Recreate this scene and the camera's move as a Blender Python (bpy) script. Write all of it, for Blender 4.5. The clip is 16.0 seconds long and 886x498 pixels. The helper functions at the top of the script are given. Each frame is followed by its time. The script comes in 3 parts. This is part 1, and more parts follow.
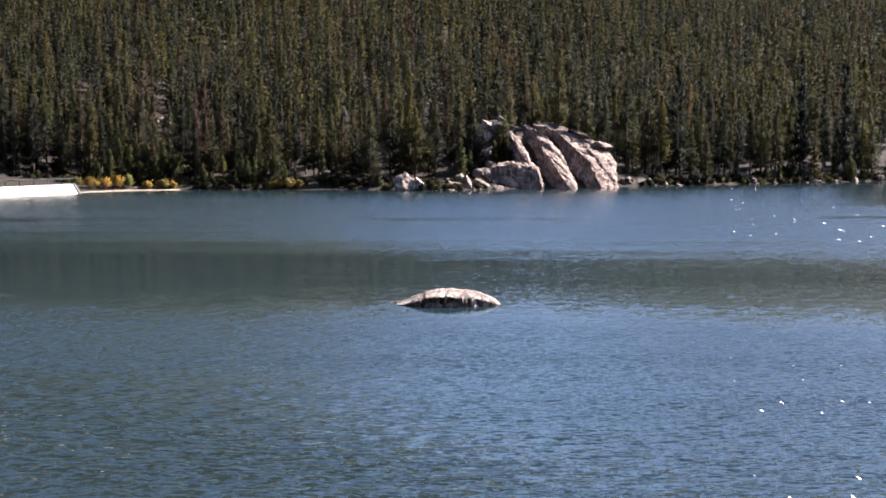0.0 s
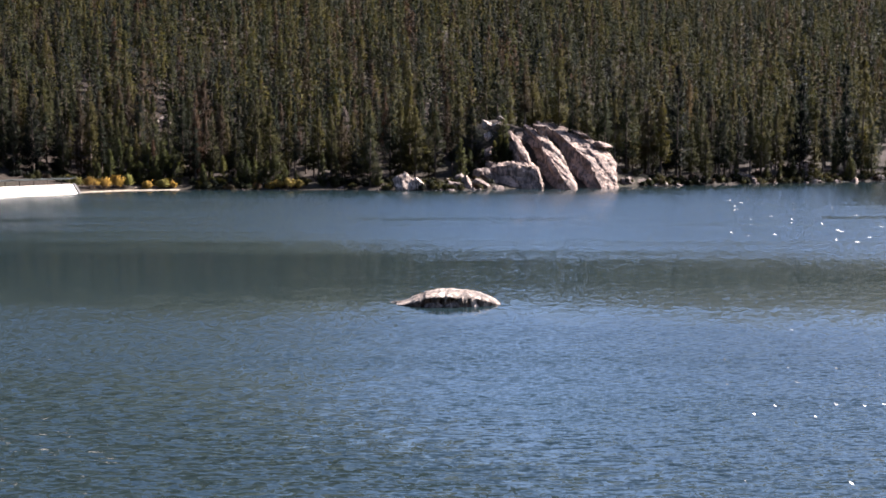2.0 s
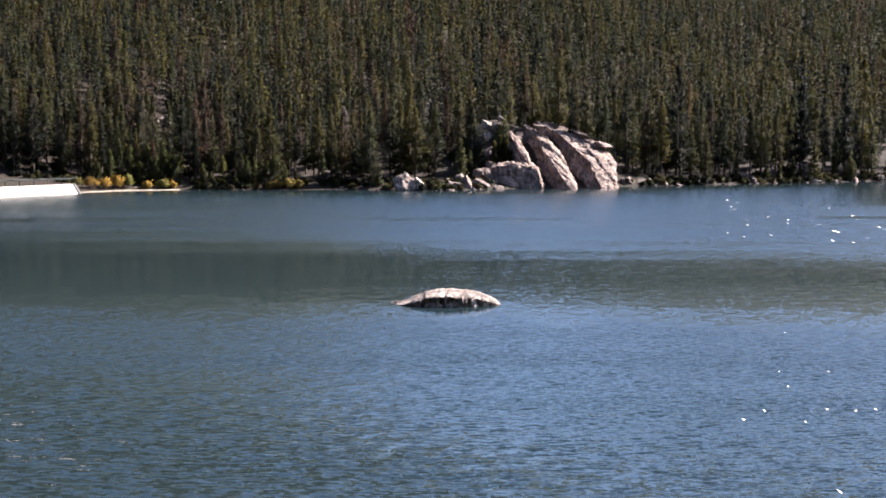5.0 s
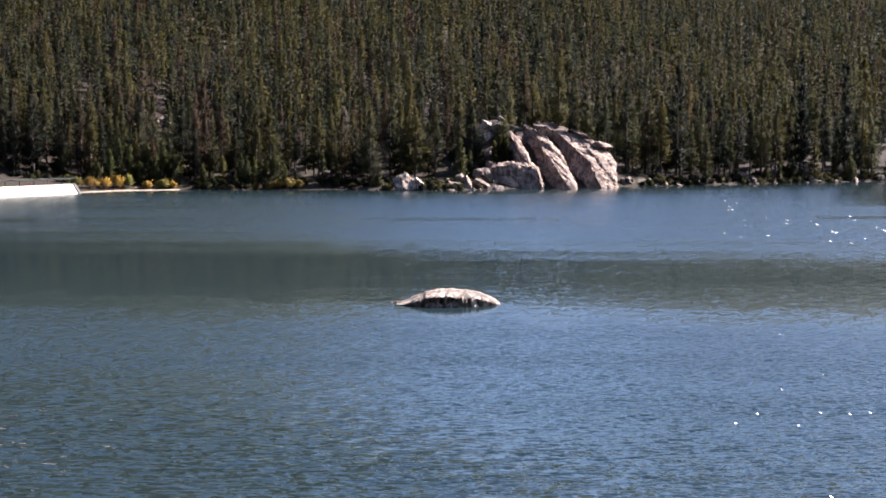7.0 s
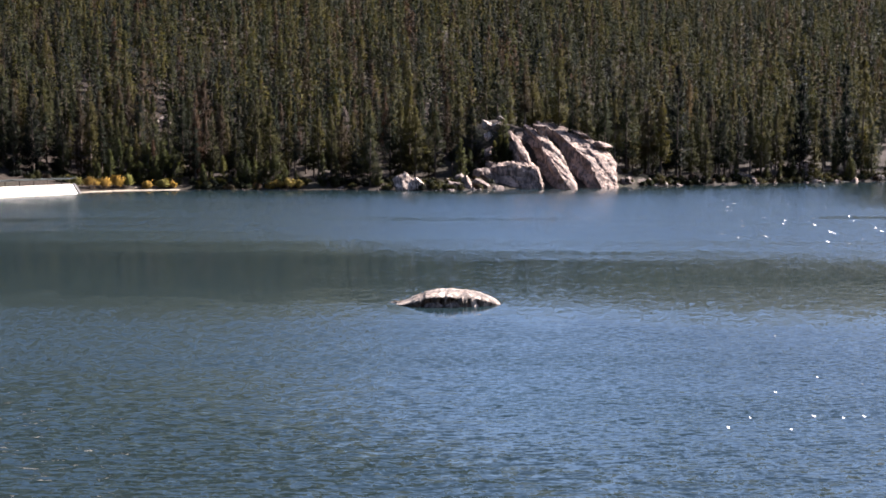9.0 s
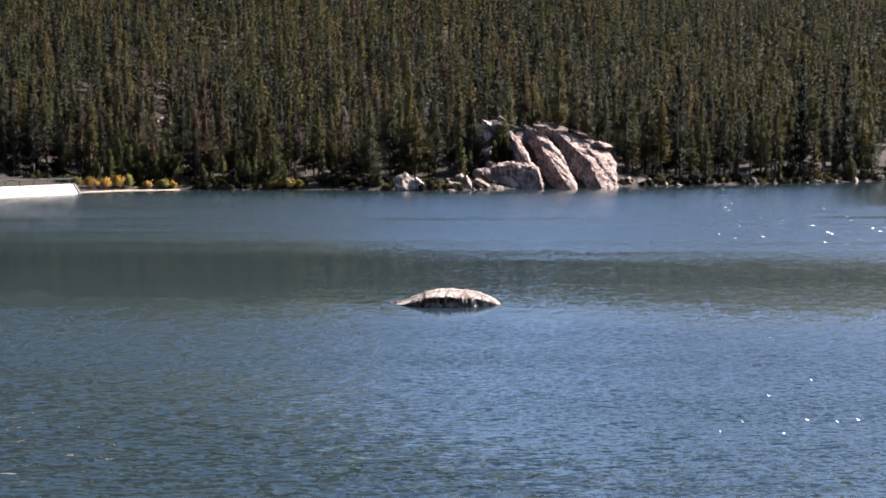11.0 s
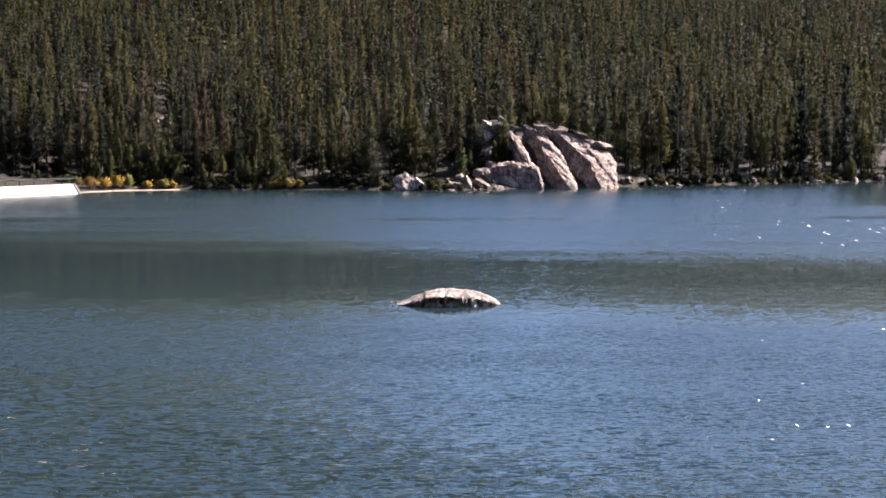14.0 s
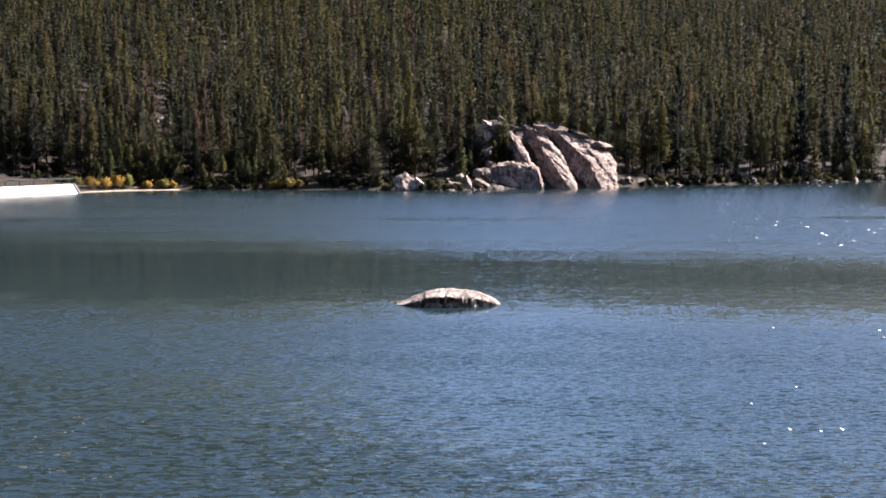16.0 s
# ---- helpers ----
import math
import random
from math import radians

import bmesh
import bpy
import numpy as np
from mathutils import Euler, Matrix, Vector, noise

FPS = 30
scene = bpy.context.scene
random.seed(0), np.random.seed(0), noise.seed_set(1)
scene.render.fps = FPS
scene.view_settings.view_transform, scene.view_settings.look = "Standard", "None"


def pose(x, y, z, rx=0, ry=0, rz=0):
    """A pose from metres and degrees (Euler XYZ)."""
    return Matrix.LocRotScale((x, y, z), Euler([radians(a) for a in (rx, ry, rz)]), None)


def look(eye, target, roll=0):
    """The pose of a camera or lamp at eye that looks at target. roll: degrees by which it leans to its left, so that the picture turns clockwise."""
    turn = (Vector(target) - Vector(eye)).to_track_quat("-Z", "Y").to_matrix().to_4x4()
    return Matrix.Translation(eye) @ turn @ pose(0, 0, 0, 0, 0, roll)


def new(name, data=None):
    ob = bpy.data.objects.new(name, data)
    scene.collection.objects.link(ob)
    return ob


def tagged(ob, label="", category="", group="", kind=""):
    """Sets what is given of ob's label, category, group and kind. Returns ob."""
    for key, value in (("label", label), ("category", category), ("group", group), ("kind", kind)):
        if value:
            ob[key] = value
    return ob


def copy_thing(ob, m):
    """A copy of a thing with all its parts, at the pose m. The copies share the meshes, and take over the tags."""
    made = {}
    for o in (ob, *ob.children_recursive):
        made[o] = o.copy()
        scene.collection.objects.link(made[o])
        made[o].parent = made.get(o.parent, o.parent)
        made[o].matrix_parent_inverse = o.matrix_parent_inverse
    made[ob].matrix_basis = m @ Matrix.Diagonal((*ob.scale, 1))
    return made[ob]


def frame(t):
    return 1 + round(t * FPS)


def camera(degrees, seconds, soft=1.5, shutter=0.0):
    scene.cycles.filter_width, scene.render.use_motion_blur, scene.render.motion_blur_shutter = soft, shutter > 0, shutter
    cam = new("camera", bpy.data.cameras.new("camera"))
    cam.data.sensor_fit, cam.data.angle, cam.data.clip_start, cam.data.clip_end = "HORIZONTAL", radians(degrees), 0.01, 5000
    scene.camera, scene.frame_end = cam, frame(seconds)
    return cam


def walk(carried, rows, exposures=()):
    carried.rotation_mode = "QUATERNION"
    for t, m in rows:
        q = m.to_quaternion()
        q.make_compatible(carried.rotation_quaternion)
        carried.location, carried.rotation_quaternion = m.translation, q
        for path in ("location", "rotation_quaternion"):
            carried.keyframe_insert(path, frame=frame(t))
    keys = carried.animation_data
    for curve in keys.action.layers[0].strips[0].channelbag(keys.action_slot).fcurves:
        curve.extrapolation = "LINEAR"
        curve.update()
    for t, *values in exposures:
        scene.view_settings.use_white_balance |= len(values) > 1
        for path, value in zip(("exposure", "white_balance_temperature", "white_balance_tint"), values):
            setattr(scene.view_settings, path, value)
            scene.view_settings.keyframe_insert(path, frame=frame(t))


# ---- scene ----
FOV = 40.0
EYE = (0.0, 0.0, 11.0)
cam = camera(FOV, 16.0, soft=1.7)
HERE = pose(*EYE, 90 - 5.410, 0, 0)
walk(cam, [(0.0, HERE), (16.0, HERE)], exposures=[(0.0, 2.74, 6200, 19), (16.0, 2.74, 6200, 19)])

# ---- light: clear autumn sky, sun high beyond the right shore ----
SUN_AZ, SUN_EL = radians(68), radians(43)
to_sun = Vector((math.sin(SUN_AZ) * math.cos(SUN_EL), math.cos(SUN_AZ) * math.cos(SUN_EL), math.sin(SUN_EL)))
world = bpy.data.worlds.new("sky")
scene.world = world
world.use_nodes = True
wn = world.node_tree.nodes
sky = wn.new("ShaderNodeTexSky")
sky.sky_type, sky.sun_disc = "NISHITA", False
sky.sun_elevation, sky.sun_rotation = SUN_EL, SUN_AZ
sky.altitude, sky.dust_density, sky.ozone_density = 1500, 1.5, 0.8
wn["Background"].inputs["Strength"].default_value = 0.052
world.node_tree.links.new(sky.outputs[0], wn["Background"].inputs["Color"])
sun_data = bpy.data.lights.new("sun", "SUN")
sun_data.energy, sun_data.angle, sun_data.color = 5.0, radians(0.5), (1.0, 0.94, 0.84)
sun = new("sun", sun_data)
sun.matrix_world = look(to_sun * 100, (0, 0, 0))


# ---- materials ----
class Nodes:
    """A short way to write a node material."""

    def __init__(self, name):
        self.mat = bpy.data.materials.new(name)
        self.mat.use_nodes = True
        self.tree = self.mat.node_tree
        self.bsdf = self.tree.nodes["Principled BSDF"]

    def put(self, socket, value):
        if isinstance(value, bpy.types.NodeSocket):
            self.tree.links.new(value, socket)
        else:
            socket.default_value = value

    def add(self, kind, **inputs):
        n = self.tree.nodes.new(kind)
        for key, value in inputs.items():
            self.put(n.inputs[key.replace("_", " ")], value)
        return n

    def math(self, op, a, b=0.0, c=0.0, clamp=False):
        n = self.tree.nodes.new("ShaderNodeMath")
        n.operation, n.use_clamp = op, clamp
        for s, v in zip(n.inputs, (a, b, c)):
            self.put(s, v)
        return n.outputs[0]

    def mix(self, fac, a, b, blend="MIX"):
        n = self.tree.nodes.new("ShaderNodeMix")
        n.data_type, n.blend_type = "RGBA", blend
        self.put(n.inputs[0], fac)
        self.put(n.inputs[6], a if isinstance(a, bpy.types.NodeSocket) else (*a, 1))
        self.put(n.inputs[7], b if isinstance(b, bpy.types.NodeSocket) else (*b, 1))
        return n.outputs[2]

    def noise(self, vector, scale, detail=3.0, rough=0.55, distort=0.0):
        n = self.add("ShaderNodeTexNoise", Vector=vector, Scale=scale, Detail=detail, Roughness=rough, Distortion=distort)
        return n.outputs[0]

    def ramp(self, fac, stops, interp="LINEAR"):
        n = self.add("ShaderNodeValToRGB", Fac=fac)
        r = n.color_ramp
        r.interpolation = interp
        while len(r.elements) < len(stops):
            r.elements.new(0.5)
        for e, (p, c) in zip(r.elements, stops):
            e.position, e.color = p, (*c, 1) if len(c) == 3 else c
        return n.outputs[0]

    def smooth(self, value, lo, hi, a=0.0, b=1.0):
        n = self.tree.nodes.new("ShaderNodeMapRange")
        n.interpolation_type = "SMOOTHSTEP"
        for s, v in zip(n.inputs, (value, lo, hi, a, b)):
            self.put(s, v)
        return n.outputs[0]

    def mapping(self, vector, scale, turn=0.0):
        return self.add("ShaderNodeMapping", Vector=vector, Scale=scale, Rotation=(0, 0, turn)).outputs[0]

    def bump(self, height, distance, strength=1.0):
        n = self.add("ShaderNodeBump", Height=height, Distance=distance, Strength=strength)
        self.put(self.bsdf.inputs["Normal"], n.outputs[0])

    def done(self, color, rough, spec=0.5):
        self.put(self.bsdf.inputs["Base Color"], color)
        self.put(self.bsdf.inputs["Roughness"], rough)
        self.put(self.bsdf.inputs["Specular IOR Level"], spec)
        return self.mat


def foliage(name, tones, through_share=0.42, stand=False):
    """Leaf or needle matter: each plant has one tone, each spray a shade of it. stand: many trees in one mesh, told apart by their own share."""
    n = Nodes(name)
    geo = n.add("ShaderNodeNewGeometry")
    if stand:
        own = n.add("ShaderNodeAttribute")
        own.attribute_name = "tree_share"
        pick = own.outputs["Fac"]
    else:
        pick = n.add("ShaderNodeObjectInfo").outputs["Random"]
    tone = n.ramp(pick, tones)
    broad = n.noise(n.mapping(geo.outputs["Position"], (0.03, 0.03, 0.03)), 1.0, 2)
    tone = n.mix(n.smooth(broad, 0.4, 0.7, 0.0, 0.35), tone, (0.021, 0.017, 0.011))
    shade = n.math("MULTIPLY_ADD", geo.outputs["Random Per Island"], 0.3, 0.85)
    grey = n.add("ShaderNodeCombineColor", Red=shade, Green=shade, Blue=shade).outputs[0]
    tone = n.mix(1.0, tone, grey, "MULTIPLY")
    # sprays turn with the crown's round outside
    out_way = n.add("ShaderNodeAttribute")
    out_way.attribute_name = "crown_way"
    turn = n.tree.nodes.new("ShaderNodeVectorTransform")
    turn.vector_type, turn.convert_from, turn.convert_to = "NORMAL", "OBJECT", "WORLD"
    n.put(turn.inputs[0], out_way.outputs["Vector"])
    part_way = n.add("ShaderNodeVectorMath", **{})
    part_way.operation = "SCALE"
    n.put(part_way.inputs[0], geo.outputs["Normal"])
    part_way.inputs["Scale"].default_value = 0.12
    both_way = n.add("ShaderNodeVectorMath", **{})
    n.put(both_way.inputs[0], turn.outputs[0])
    n.put(both_way.inputs[1], part_way.outputs[0])
    unit = n.add("ShaderNodeVectorMath", **{})
    unit.operation = "NORMALIZE"
    n.put(unit.inputs[0], both_way.outputs[0])
    n.put(n.bsdf.inputs["Normal"], unit.outputs[0])
    n.done(tone, 0.8, 0.12)
    out = n.tree.nodes["Material Output"]
    lit = n.add("ShaderNodeBsdfTranslucent", Color=tone, Normal=unit.outputs[0])
    both = n.add("ShaderNodeMixShader", Fac=through_share)
    n.tree.links.new(n.bsdf.outputs[0], both.inputs[1])
    n.tree.links.new(lit.outputs[0], both.inputs[2])
    n.tree.links.new(both.outputs[0], out.inputs["Surface"])
    return n.mat


PINE_TONES = [(0.0, (0.0045, 0.0072, 0.0045)), (0.25, (0.0135, 0.0171, 0.0067)), (0.55, (0.0259, 0.0257, 0.0067)),
              (0.86, (0.0450, 0.0391, 0.0081)), (0.94, (0.0304, 0.0207, 0.0113)), (1.0, (0.0383, 0.0214, 0.0108))]
NEEDLES = foliage("pine_needles", PINE_TONES)
STAND = foliage("pine_stand_needles", PINE_TONES, stand=True)
WILLOW = foliage("willow_leaves", [(0.0, (0.13, 0.12, 0.03)), (0.4, (0.26, 0.15, 0.025)), (0.7, (0.20, 0.115, 0.02)), (1.0, (0.12, 0.12, 0.03))], 0.3)
RUSSET = foliage("russet_leaves", [(0.0, (0.058, 0.038, 0.010)), (1.0, (0.075, 0.047, 0.012))], 0.3)
YOUNG_NEEDLES = foliage("young_pine_needles", [(0.0, (0.022, 0.027, 0.008)), (0.6, (0.040, 0.042, 0.010)), (1.0, (0.052, 0.048, 0.011))])
BARE = foliage("bare_twigs", [(0.0, (0.045, 0.034, 0.028)), (1.0, (0.06, 0.047, 0.04))], 0.1)


def bark_material(name, a, b):
    n = Nodes(name)
    pos = n.add("ShaderNodeTexCoord").outputs["Object"]
    g = n.noise(n.mapping(pos, (6, 6, 1.2)), 1.0, 4)
    n.bump(g, 0.03)
    return n.done(n.ramp(g, [(0.3, a), (0.7, b)]), 0.9, 0.2)


BARK = bark_material("pine_bark", (0.024, 0.018, 0.014), (0.085, 0.064, 0.05))
DRIFT = bark_material("weathered_wood", (0.22, 0.20, 0.17), (0.5, 0.46, 0.40))


def granite_material(name, light, mid, stain, size=1.0, cover=0.48):
    n = Nodes(name)
    geo = n.add("ShaderNodeNewGeometry")
    pos = geo.outputs["Position"]
    big = n.noise(n.mapping(pos, (0.35 / size, 0.35 / size, 0.35 / size)), 1.0, 5, 0.6, 0.6)
    streak = n.noise(n.mapping(pos, (1.4 / size, 1.4 / size, 0.35 / size), 0.6), 1.0, 5, 0.65, 0.8)
    grain = n.noise(pos, 14 / size, 3, 0.7)
    col = n.mix(n.smooth(big, 0.36, 0.62), mid, light)
    col = n.mix(n.smooth(streak, cover, cover + 0.13, 0.0, 0.88), col, stain)
    col = n.mix(n.smooth(grain, 0.3, 0.75, 0.0, 0.45), col, (0.12, 0.10, 0.09))
    h = n.math("MULTIPLY_ADD", streak, 0.6, n.math("MULTIPLY", grain, 0.12))
    n.bump(h, 0.25 * size)
    return n.done(col, 0.85, 0.25)


GRANITE = granite_material("granite", (0.29, 0.20, 0.155), (0.115, 0.078, 0.062), (0.03, 0.022, 0.02), 1.0, 0.46)
PALE_GRANITE = granite_material("pale_granite", (0.40, 0.33, 0.28), (0.19, 0.145, 0.12), (0.04, 0.03, 0.025), 0.6, 0.45)
# darker copy of the granite; on the left rubble it stands in for shade
DARK_GRANITE = granite_material("darker_granite", (0.17, 0.125, 0.105), (0.09, 0.066, 0.055), (0.03, 0.022, 0.018), 0.8)
STRIPED_GRANITE = granite_material("striped_granite", (0.42, 0.33, 0.27), (0.24, 0.175, 0.14), (0.025, 0.019, 0.016), 0.5, 0.44)
# brown patches, their cover also raised to stand in for shade on the front
ISLET_GRANITE = granite_material("weathered_granite", (0.38, 0.315, 0.26), (0.12, 0.085, 0.065), (0.022, 0.016, 0.012), 0.55, 0.42)


def ground_material():
    n = Nodes("forest_floor")
    pos = n.add("ShaderNodeNewGeometry").outputs["Position"]
    big = n.noise(n.mapping(pos, (0.08, 0.08, 0.08)), 1.0, 5, 0.6)
    fine = n.noise(pos, 2.2, 5, 0.65)
    col = n.ramp(fine, [(0.25, (0.011, 0.008, 0.006)), (0.55, (0.022, 0.016, 0.012)), (0.8, (0.034, 0.026, 0.019))])
    col = n.mix(n.smooth(big, 0.5, 0.68, 0.0, 0.8), col, (0.022, 0.021, 0.012))
    # woods tone for high ground, mostly out of view but mirrored in the lake
    high = n.add("ShaderNodeSeparateXYZ", Vector=pos).outputs[2]
    woods = n.noise(n.mapping(pos, (0.16, 0.16, 0.05)), 1.0, 4, 0.6)
    woods = n.ramp(woods, [(0.3, (0.009, 0.011, 0.006)), (0.7, (0.026, 0.028, 0.011))])
    col = n.mix(n.smooth(high, 66.0, 76.0), col, woods)
    n.bump(fine, 0.3)
    return n.done(col, 0.95, 0.15)


GROUND = ground_material()


def concrete_material():
    n = Nodes("bleached_concrete")
    pos = n.add("ShaderNodeNewGeometry").outputs["Position"]
    big = n.noise(n.mapping(pos, (0.3, 0.3, 1.2)), 1.0, 5, 0.6)
    fine = n.noise(pos, 6.0, 4, 0.6)
    col = n.mix(n.smooth(big, 0.35, 0.7), (0.30, 0.27, 0.225), (0.40, 0.365, 0.31))
    col = n.mix(n.smooth(fine, 0.55, 0.8, 0.0, 0.25), col, (0.27, 0.23, 0.185))
    n.bump(fine, 0.02)
    return n.done(col, 0.8, 0.3)


CONCRETE = concrete_material()


def plain(name, a, b, rough, metal=0.0):
    n = Nodes(name)
    pos = n.add("ShaderNodeNewGeometry").outputs["Position"]
    g = n.noise(pos, 1.5, 4)
    n.put(n.bsdf.inputs["Metallic"], metal)
    return n.done(n.ramp(g, [(0.3, a), (0.7, b)]), rough)


RAIL = plain("galvanised_rail", (0.035, 0.042, 0.04), (0.06, 0.07, 0.066), 0.85)
SAND = plain("pale_sand", (0.10, 0.078, 0.054), (0.19, 0.155, 0.11), 0.9)
JOINT = plain("joint_tar", (0.02, 0.018, 0.016), (0.05, 0.042, 0.035), 0.8)


def water_material():
    """Lake water: ripples that travel with the sheet, ruffled or calm by wind lanes that stay over the same part of the lake."""
    n = Nodes("lake_water")
    geo = n.add("ShaderNodeNewGeometry")
    here = geo.outputs["Position"]
    own = n.add("ShaderNodeTexCoord").outputs["Object"]
    sep = n.add("ShaderNodeSeparateXYZ", Vector=here)
    x, y = sep.outputs[0], sep.outputs[1]

    def vec(op, a, b):
        v = n.add("ShaderNodeVectorMath", **{})
        v.operation = op
        n.put(v.inputs[0], a)
        n.put(v.inputs["Scale"] if op == "SCALE" else v.inputs[1], b)
        return v.outputs[0]

    # wind lanes, by distance across the lake, with wandering and frayed edges
    wander = n.noise(n.mapping(here, (0.030, 0.05, 0.0)), 1.0, 3, 0.55)
    fray = n.noise(n.mapping(own, (0.30, 0.20, 0.0)), 1.0, 4, 0.6)
    across = n.math("MULTIPLY_ADD", wander, WIND_WANDER, n.math("MULTIPLY_ADD", x, WIND_SLANT, y))
    across = n.math("ADD", across, n.math("MULTIPLY_ADD", fray, 14.0, -7.0 - 0.5 * WIND_WANDER))
    lanes = n.ramp(n.math("DIVIDE", across, 300.0), [(d / 300.0, (v, v, v)) for d, v in WIND_LANES], "EASE")
    lanes = n.add("ShaderNodeSeparateColor", Color=lanes).outputs[0]
    streak = n.noise(n.mapping(here, (0.014, 0.16, 0.0), 0.03), 1.0, 3, 0.5)
    lanes = n.math("MULTIPLY", lanes, n.smooth(streak, 0.33, 0.58, 0.75, 1.08))
    # one thin slick far out, a sheltered bay by the wooded shore, and the lee of the bank
    slick_at = n.math("ABSOLUTE", n.math("ADD", n.math("MULTIPLY_ADD", wander, 8.0, y), n.math("MULTIPLY_ADD", x, -0.05, -161.0)))
    slick = n.math("MULTIPLY", n.smooth(slick_at, 0.6, 5.5, 0.55, 0.0), n.smooth(n.noise(n.mapping(here, (0.03, 0.01, 0.0)), 1.0, 1), 0.40, 0.50))
    bay = n.math("MULTIPLY", n.smooth(n.math("MULTIPLY_ADD", y, -0.31, x), -6.0, 14.0, 0.0, 0.7), n.smooth(y, 158.0, 200.0))
    off_shore = n.math("SUBTRACT", n.math("MULTIPLY_ADD", n.math("MAXIMUM", n.math("ADD", x, -10.0), 0.0), 0.47, 238.0), y)
    lee = n.smooth(off_shore, 2.0, 24.0, 0.85, 0.0)
    still = n.math("MAXIMUM", n.math("MAXIMUM", slick, bay), lee)
    lanes = n.math("MULTIPLY", lanes, n.math("SUBTRACT", 1.0, still))
    # close to the near bank the breeze is stronger where the water lies open
    lanes = n.math("MULTIPLY", lanes, n.smooth(y, 40.0, 66.0, n.smooth(x, -14.0, 12.0, *NEAR_BREEZE), 1.0))

    # ripples: slopes of crossing trains, from broad puffs to a fine shiver
    def slopes(scale, turn, amount):
        tex = n.add("ShaderNodeTexNoise", Vector=n.mapping(own, scale, turn), Scale=1.0, Detail=1.0, Roughness=0.5)
        return vec("MULTIPLY", vec("SUBTRACT", tex.outputs["Color"], (0.5, 0.5, 0.5)), (0.8 * amount, amount, 0.0))

    tilt = vec("ADD", vec("ADD", slopes((0.9, 0.7, 1.0), 0.2, 0.30), slopes((3.4, 3.4, 1.0), -0.25, 0.5)),
               vec("ADD", vec("ADD", slopes((5.5, 8.0, 1.0), 0.16, 0.55), slopes((1.7, 6.0, 1.0), 0.05, 1.25)), slopes((10.0, 13.0, 1.0), -0.1, 0.4)))
    tilt = vec("SCALE", tilt, n.math("MULTIPLY", lanes, RIPPLE))
    # from a low eye the backs of the wavelets hide behind their fronts
    part_of = n.add("ShaderNodeSeparateXYZ", Vector=tilt)
    far_off = n.smooth(n.math("MULTIPLY_ADD", x, 0.35, y), 36.0, 64.0)
    shut = n.math("MULTIPLY", n.math("ABSOLUTE", part_of.outputs[1]), -1.35)
    seen = n.math("MINIMUM", part_of.outputs[1], n.math("DIVIDE", n.smooth(x, -16.0, 12.0, 3.2, 2.0), y))
    front = n.math("ADD", n.math("MULTIPLY", shut, far_off), n.math("MULTIPLY", seen, n.math("SUBTRACT", 1.0, far_off)))
    leaning = n.add("ShaderNodeCombineXYZ", X=part_of.outputs[0], Y=front).outputs[0]
    # steep spots aimed to mirror the sun, masked to the right, coming and going as they run through the puffs
    glint_side = n.math("MULTIPLY", n.smooth(lanes, 0.3, 0.6), n.smooth(n.math("MULTIPLY_ADD", y, -0.2, x), -3.0, 6.0))

    def steep(scale, puffs, share):
        cell = n.add("ShaderNodeTexVoronoi", Vector=n.mapping(own, scale, 0.0), Scale=1.0)
        tint = n.add("ShaderNodeSeparateColor", Color=cell.outputs["Color"])
        puff = n.noise(n.mapping(here, puffs), 1.0, 1)
        spot = n.math("MULTIPLY", n.smooth(cell.outputs["Distance"], 0.07, 0.13, 1.0, 0.0), n.smooth(n.math("ADD", puff, tint.outputs[2]), GLINT, GLINT + 0.02))
        spot = n.math("MULTIPLY", n.math("MULTIPLY", spot, glint_side), share)
        sx = n.math("MULTIPLY_ADD", tint.outputs[0], 0.30, 0.30)
        sy = n.math("MULTIPLY_ADD", tint.outputs[1], -0.22, -0.66)
        return spot, vec("SCALE", n.add("ShaderNodeCombineXYZ", X=sx, Y=sy).outputs[0], spot)

    spot_a, face_a = steep((2.2, 0.5, 0.0), (1.2, 2.6, 0.0), n.smooth(y, 95.0, 100.0, 1.0, 0.0))
    spot_b, face_b = steep((1.2, 0.13, 0.0), (0.7, 1.9, 0.0), n.smooth(y, 100.0, 105.0))
    spot, face = n.math("MAXIMUM", spot_a, spot_b), vec("ADD", face_a, face_b)
    n.put(n.bsdf.inputs["Normal"], vec("NORMALIZE", vec("ADD", vec("ADD", geo.outputs["Normal"], leaning), face), (0, 0, 0)))
    n.put(n.bsdf.inputs["IOR"], 1.333)
    deep = n.noise(n.mapping(here, (0.02, 0.03, 0.0)), 1.0, 2)
    return n.done(n.ramp(deep, [(0.3, (0.006, 0.011, 0.013)), (0.7, (0.007, 0.013, 0.015))]), n.smooth(spot, 0.0, 1.0, 0.06, 0.36), 0.5)


WIND_SLANT, WIND_WANDER, RIPPLE, GLINT = 0.17, 8.0, 0.85, 0.84
NEAR_BREEZE = (0.9, 1.15)
WIND_LANES = [(30, 1.2), (54, 1.1), (66, 0.85), (69, 0.72), (75, 0.34), (80, 0.14), (101, 0.12), (112, 0.30), (124, 0.6), (140, 0.85), (240, 0.8)]
WATER = water_material()


